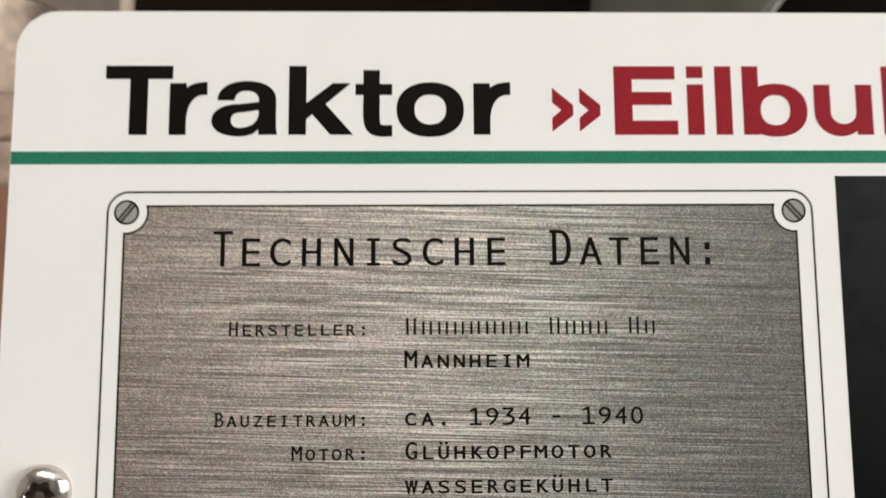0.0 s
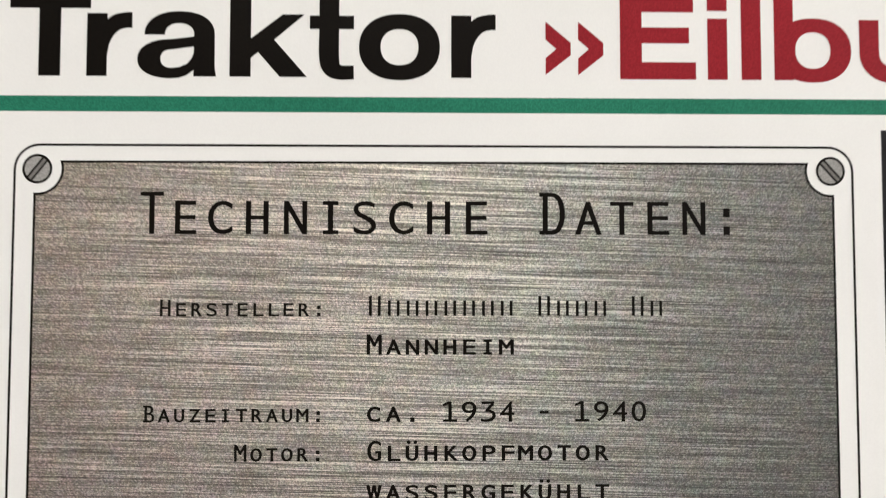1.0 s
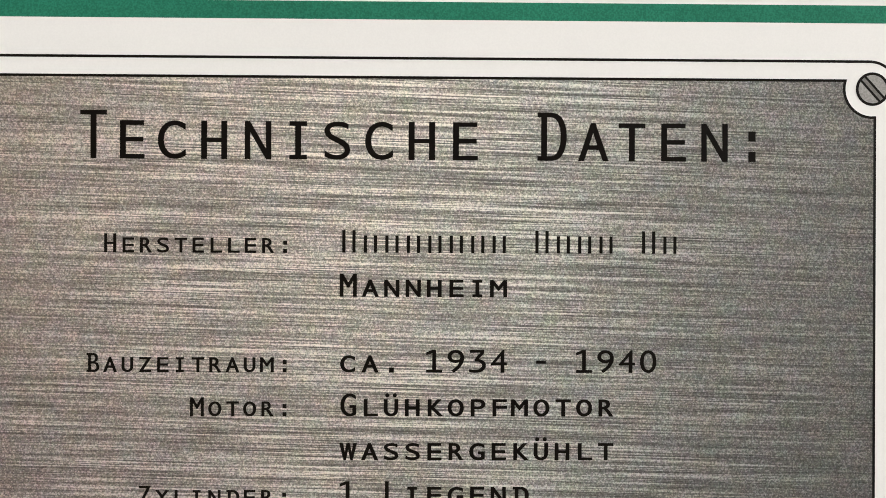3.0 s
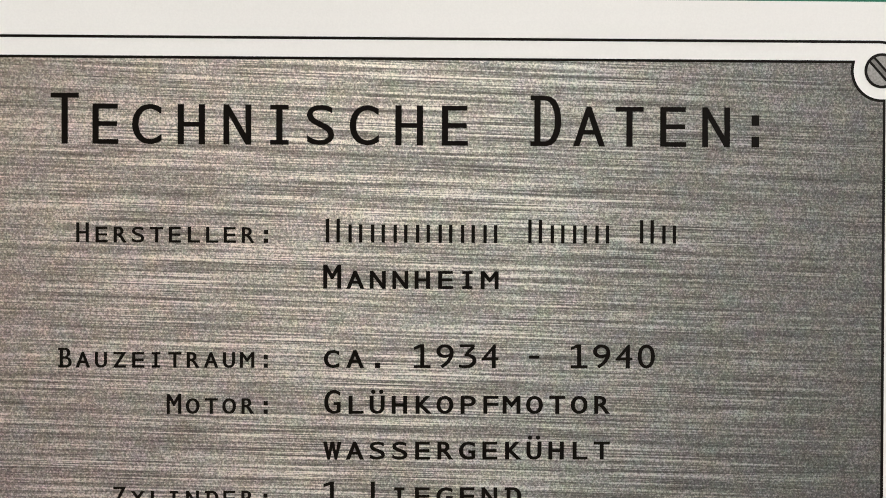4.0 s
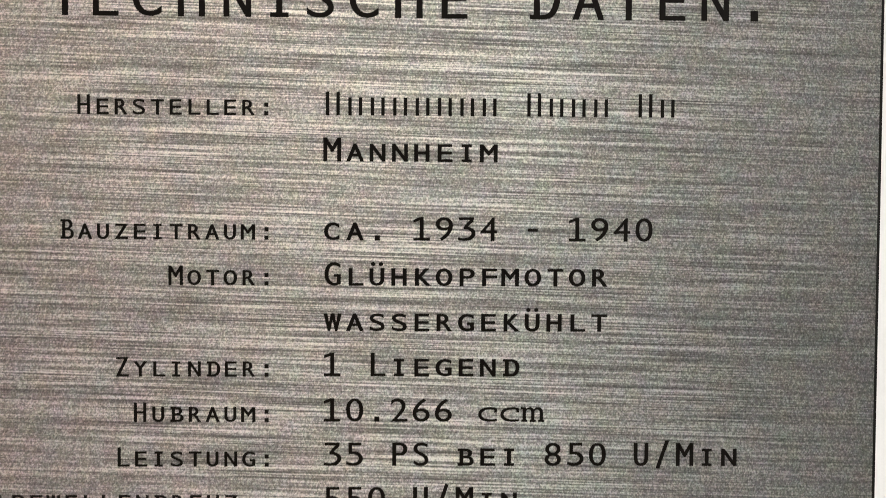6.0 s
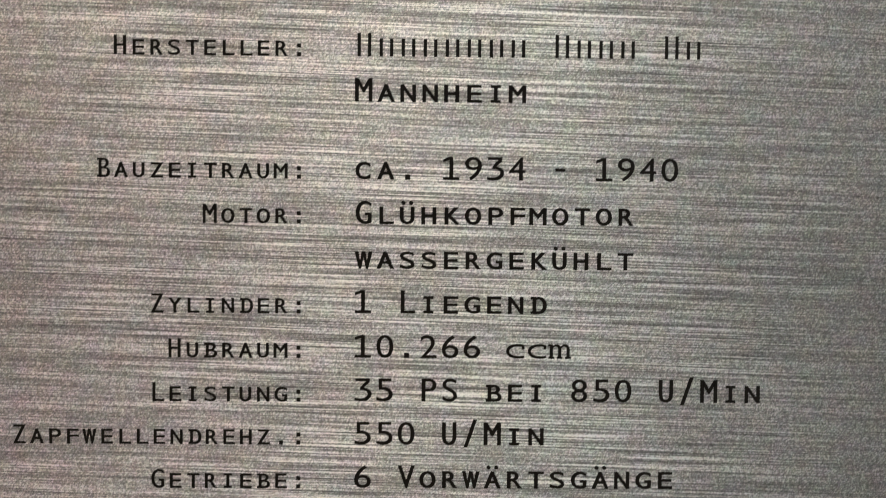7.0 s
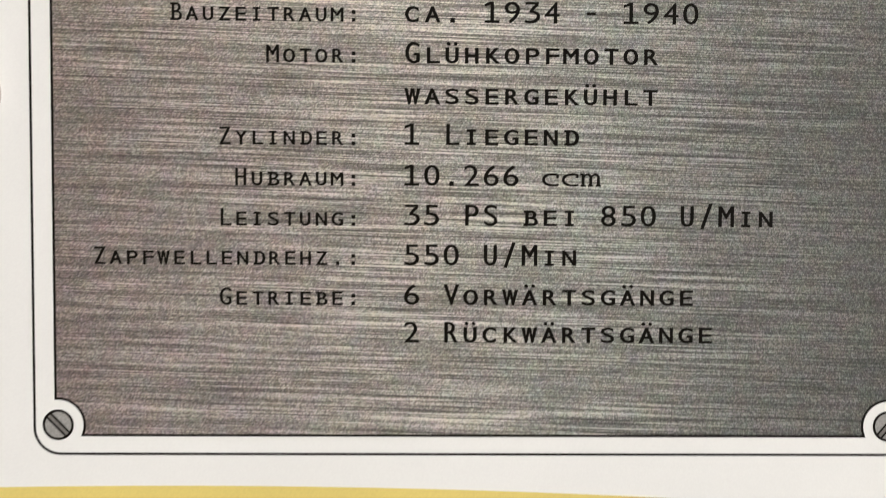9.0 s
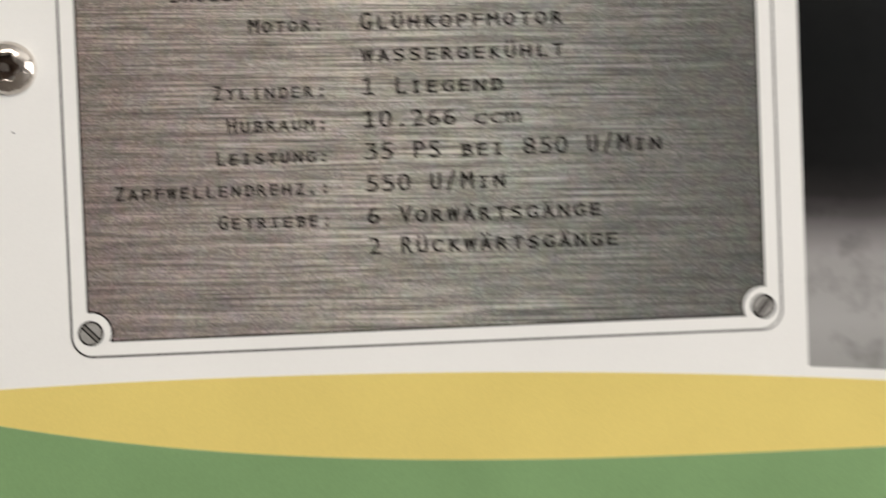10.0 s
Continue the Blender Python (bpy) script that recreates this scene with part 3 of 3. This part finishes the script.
def letter_a(bm, x):
    slab(bm, [(x + 10.0, BASE), (x + 14.0, BASE), (x + 13.75, BASE + 1.6), (x + 13.7, 24.3), (x + 10.0, 24.3)], INK, 0.000006)
    ring(bm, x + 7.45, 24.2, 6.25, 4.28, 2.6, 2.1, OVER, half=0)
    ring(bm, x + 6.0, 19.85, 6.0, 3.55, 1.9, 1.65, OVER, half=90)
    slab(bm, [(x + 6.0, 21.5), (x + 10.1, 22.1), (x + 10.1, 23.9), (x + 6.0, 23.4)], OVER, 0.000006)
    slab(bm, [(x + 6.0, 16.3), (x + 7.4, 16.4), (x + 8.8, 16.9), (x + 10.1, 17.9), (x + 10.1, 21.2), (x + 9.6, 19.9), (x + 8.8, 18.95), (x + 7.4, 18.35), (x + 6.0, 18.2)], OVER, 0.000006)


def letter_k(bm, x):
    put_bar(bm, x, x + 3.75, BASE, CAP, INK)
    slab(bm, [(x + 3.7, 23.6), (x + 9.4, LOWER), (x + 13.3, LOWER), (x + 7.9, 23.4), (x + 13.8, BASE), (x + 8.95, BASE), (x + 5.05, 21.15), (x + 3.7, 20.0)], OVER, 0.000006)


def letter_t(bm, x):
    put_bar(bm, x, x + 7.9, 25.4, 27.85, INK)
    put_bar(bm, x + 1.7, x + 5.25, 25.0, 30.95, OVER)
    stroke(bm, [(x + 3.48, 25.6, 3.55), (x + 3.48, 20.4, 3.55), (x + 4.0, 18.4, 3.3), (x + 5.4, 17.55, 2.65), (x + 7.9, 17.55, 2.5)], OVER - 0.000002)


def letter_b(bm, x):
    put_bar(bm, x, x + 3.55, BASE - 0.08, CAP, INK)
    ring(bm, x + 7.08, 22.05, 7.02, 5.9, 3.2, 3.35, OVER)


def letter_u(bm, x):
    put_bar(bm, x + 9.2, x + 12.8, BASE - 0.1, 27.72, INK)
    bowl = [(x + 5.6 + 5.6 * math.cos(radians(t)), 21.5 + 5.3 * math.sin(radians(t))) for t in range(180, 312, 10)]
    counter = [(x + 6.4 + 2.8 * math.cos(radians(t)), 21.5 - 2.55 * math.sin(radians(t))) for t in range(0, 181, 15)]
    slab(bm, [(x, 27.72), *bowl, (x + 9.3, 17.6), *counter, (x + 3.6, 27.72)], OVER, 0.000006)


def headline():
    """The title: heavy letters, first word black, second red."""
    for draw, x, ink in ((letter_r, -62.6, black_ink), (letter_a, -53.6, black_ink), (letter_k, -37.2, black_ink), (letter_t, -22.95, black_ink),
                         (letter_r, 2.45, black_ink), (letter_b, 61.0, red_ink), (letter_u, 76.62, red_ink)):
        bm = bmesh.new()
        draw(bm, x)
        part("letter", bm, ink, sign, "heavy black printed letter" if ink is black_ink else "heavy red printed letter")
    for ch, x0, x1, z0, z1, stem, bar, ink in (
            ("T", -76.3, -62.0, BASE, CAP, 3.85, 2.95, black_ink), ("o", -14.1, 0.4, BASE - 0.5, LOWER + 0.2, 3.85, 2.75, black_ink),
            ("E", 32.95, 46.7, BASE - 0.08, CAP, 3.95, 3.0, red_ink), ("i", 48.85, 52.45, BASE - 0.08, CAP, 3.6, 3.0, red_ink),
            ("l", 55.0, 58.6, BASE - 0.08, CAP, 3.6, 3.0, red_ink), ("l", 91.75, 95.35, BASE - 0.08, CAP, 3.6, 3.0, red_ink)):
        bm = bmesh.new()
        if ch == "i":
            put_bar(bm, x0, x1, z0, 27.8, INK)
            put_bar(bm, x0, x1, 29.2, z1, INK)
        elif ch == "E":
            put_bar(bm, x0, x0 + stem, z0, z1, INK)
            for right, low, high in ((46.3, z1 - 2.95, z1), (45.5, 23.2, 26.1), (46.7, z0, z0 + 3.15)):
                put_bar(bm, x0 + stem, right, low, high, INK)
        elif ch == "o":
            ring(bm, (x0 + x1) / 2, (z0 + z1) / 2, (x1 - x0) / 2, (z1 - z0) / 2, (x1 - x0) / 2 - stem, (z1 - z0) / 2 - bar, INK)
        else:
            put_glyph(bm, ch, x0, x1, z0, z1, stem, bar, INK)
        part("letter", bm, ink, sign, "heavy black printed letter" if ink is black_ink else "heavy red printed letter")
    for x in (19.45, 25.35):
        bm = slab(bmesh.new(), [(x, 17.3), (x + 4.55, 20.9), (x + 4.55, 23.2), (x, 27.05), (x, 23.75), (x + 1.95, 22.05), (x, 20.35)], INK, 0.000006)
        part("chevron", bm, red_ink, sign, "red printed chevron")


headline()

S, LOW = 70.8, -112.6
# left and right ends of the heading's characters
TITLE_ENDS = [(-52.58, -48.46), (-46.46, -42.66), (-40.65, -36.31), (-33.97, -29.94), (-27.24, -23.13), (-20.35, -17.63), (-14.95, -10.91), (-8.63, -4.29),
              (-1.86, 2.24), (5.04, 8.91), (18.19, 22.78), (24.53, 29.35), (30.87, 35.06), (37.55, 41.46), (43.84, 48.01), (51.22, 52.41)]


def data_plate():
    side, up, down, r = 0.38, 1.3, 1.75, 4.48

    def notch(x, z, dx, dz, a0):
        """A quarter-round notch about a corner screw, running anticlockwise from the angle a0."""
        u, v = math.degrees(math.asin(dz / r)), math.degrees(math.asin(dx / r))
        first, last = (v, u) if a0 in (90, 270) else (u, v)
        return arc(x, z, r, a0 - first, a0 + 90 + last)[::-1]

    path = notch(S, 0, side, up, 180) + notch(-S, 0, side, up, 270) + notch(-S, LOW, side, down, 0) + notch(S, LOW, side, down, 90)
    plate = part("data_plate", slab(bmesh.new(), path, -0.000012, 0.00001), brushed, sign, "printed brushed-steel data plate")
    part("inner_line", ribbon(bmesh.new(), path, 0.42, -0.00002, 0.000006), black_ink, plate)
    part("outer_line", ribbon(bmesh.new(), rounded(-S - 3.95, S + 3.97, LOW - 4.95, 4.3, 4.4), 0.42, -0.00002, 0.000006), black_ink, plate)
    for x, z, lean in ((-S, 0, 52), (S, 0, -48), (-S, LOW, -46), (S, LOW, 50)):
        bm = bmesh.new()
        slab(bm, arc(x, z, 2.45, 0, 352.5, 47), -0.00002, 0.000006, 0)
        ribbon(bm, arc(x, z, 2.42, 0, 352.5, 47), 0.42, -0.000028, 0.000006, 1)
        c, s = math.cos(radians(lean)), math.sin(radians(lean))
        slab(bm, [(x + a * c - b * s, z + a * s + b * c) for a, b in ((-2.4, -0.45), (2.4, -0.45), (2.4, 0.45), (-2.4, 0.45))], -0.0000225, 0.000002, 2)
        for off in (-0.45, 0.45):
            half = math.sqrt(2.42 ** 2 - off * off)
            pts = [(-half, off - 0.18), (half, off - 0.18), (half, off + 0.18), (-half, off + 0.18)]
            slab(bm, [(x + a * c - b * s, z + a * s + b * c) for a, b in pts], -0.000025, 0.000004, 1)
        part("printed_screw", bm, [screw_grey, black_ink, slot_grey], plate, "printed grey slotted screw head")

    def line(*args):
        bm = bmesh.new()
        write(bm, *args)
        part("text_line", bm, black_ink, plate)

    def label(words, z):
        count = len(words.replace("~", "")) - 1
        pitch = 2.66 if count > 14 else 2.69
        line(words, -20.93 - pitch * count, z, pitch, 2.95, 2.33, 0.47, 0.37)

    def entry(words, z):
        line(words, -11.06, z, 3.336, 3.55, 2.68, 0.60, 0.45)

    line("T~E~C~H~N~I~S~C~H~E D~A~T~E~N:", -50.6, -11.53, 6.42, 7.5, 5.93, 0.93, 0.73, TITLE_ENDS)
    label("H~E~R~S~T~E~L~L~E~R:", -26.05)
    bm = bmesh.new()
    write_bars(bm, (8, 4, 2), -11.06, -25.95, 3.336, 3.5, 2.68, 0.5)
    part("text_bar", bm, black_ink, plate)
    entry("M~A~N~N~H~E~I~M", -32.8)
    label("B~A~U~Z~E~I~T~R~A~U~M:", -44.55)
    entry("~C~A. 1934 - 1940", -44.56)
    label("M~O~T~O~R:", -51.38)
    entry("G~L~Ü~H~K~O~P~F~M~O~T~O~R", -51.36)
    entry("~W~A~S~S~E~R~G~E~K~Ü~H~L~T", -58.18)
    label("Z~Y~L~I~N~D~E~R:", -65.1)
    entry("1 L~I~E~G~E~N~D", -64.98)
    label("H~U~B~R~A~U~M:", -71.95)
    entry("10.266", -71.85)
    line("ccm", -11.06 + 7 * 3.336, -71.85, 3.336, 3.55, 2.68, 0.74, 0.5)
    label("L~E~I~S~T~U~N~G:", -78.7)
    entry("35 PS ~B~E~I 850 U/M~I~N", -78.55)
    label("Z~A~P~F~W~E~L~L~E~N~D~R~E~H~Z.:", -85.3)
    entry("550 U/M~I~N", -85.28)
    label("G~E~T~R~I~E~B~E:", -92.1)
    entry("6 V~O~R~W~Ä~R~T~S~G~Ä~N~G~E", -92.0)
    entry("2 R~Ü~C~K~W~Ä~R~T~S~G~Ä~N~G~E", -98.4)


data_plate()


def security_screw(x, z):
    """A domed stainless screw with a six-lobed socket and a pin in it, its axis along y."""
    s = tagged(new("security_screw"), "domed stainless steel screw with six-lobed pin socket", "screw")
    s.location = (x / 1000, 0.0002, Z0 + z / 1000)
    s.rotation_euler = (radians(6), 0, radians(3))
    n = 72

    def lobe(a, r):
        return r * (1 + 0.12 * math.cos(6 * a))

    bm = bmesh.new()
    rings = []
    for k in range(11):
        u = k / 10
        row = []
        for i in range(n):
            a = 2 * math.pi * i / n + 0.2
            r = lobe(a, 2.6) * (1 - u) + 5.5 * u if u < 0.3 else (2.6 + 2.9 * u) + (lobe(a, 2.6) - 2.6) * max(0, 0.5 - u)
            d = 3.3 * math.sqrt(max(0, 1 - (min(r, 5.5) / 5.57) ** 2)) + 0.1 - (0.45 if k == 0 else 0)
            row.append(bm.verts.new((r * math.cos(a) / 1000, -d / 1000, r * math.sin(a) / 1000)))
        rings.append(row)
    rings.append([bm.verts.new((5.5 * math.cos(2 * math.pi * i / n + 0.2) / 1000, 0, 5.5 * math.sin(2 * math.pi * i / n + 0.2) / 1000)) for i in range(n)])
    for a, b in zip(rings, rings[1:]):
        for i in range(n):
            f = bm.faces.new((a[i], a[(i + 1) % n], b[(i + 1) % n], b[i]))
            f.smooth = True
    bmesh.ops.recalc_face_normals(bm, faces=bm.faces[:])
    part("head", bm, steel_mat, s)
    bm = bmesh.new()
    rows = []
    for r, d in ((2.6, 2.5), (2.45, 0.4)):
        rows.append([bm.verts.new((lobe(2 * math.pi * i / n + 0.2, r) * math.cos(2 * math.pi * i / n + 0.2) / 1000, -d / 1000, lobe(2 * math.pi * i / n + 0.2, r) * math.sin(2 * math.pi * i / n + 0.2) / 1000)) for i in range(n)])
    for i in range(n):
        bm.faces.new((rows[0][i], rows[0][(i + 1) % n], rows[1][(i + 1) % n], rows[1][i]))
    bm.faces.new(rows[1])
    part("socket", bm, socket_mat, s, "six-lobed socket with recess shade in its colour")
    bm = bmesh.new()
    bmesh.ops.create_cone(bm, cap_ends=True, segments=20, radius1=0.0010, radius2=0.0009, depth=0.0022, matrix=pose(0, -0.0015, 0, 90))
    part("pin", bm, steel_mat, s)


security_screw(-85.1, -57.0)
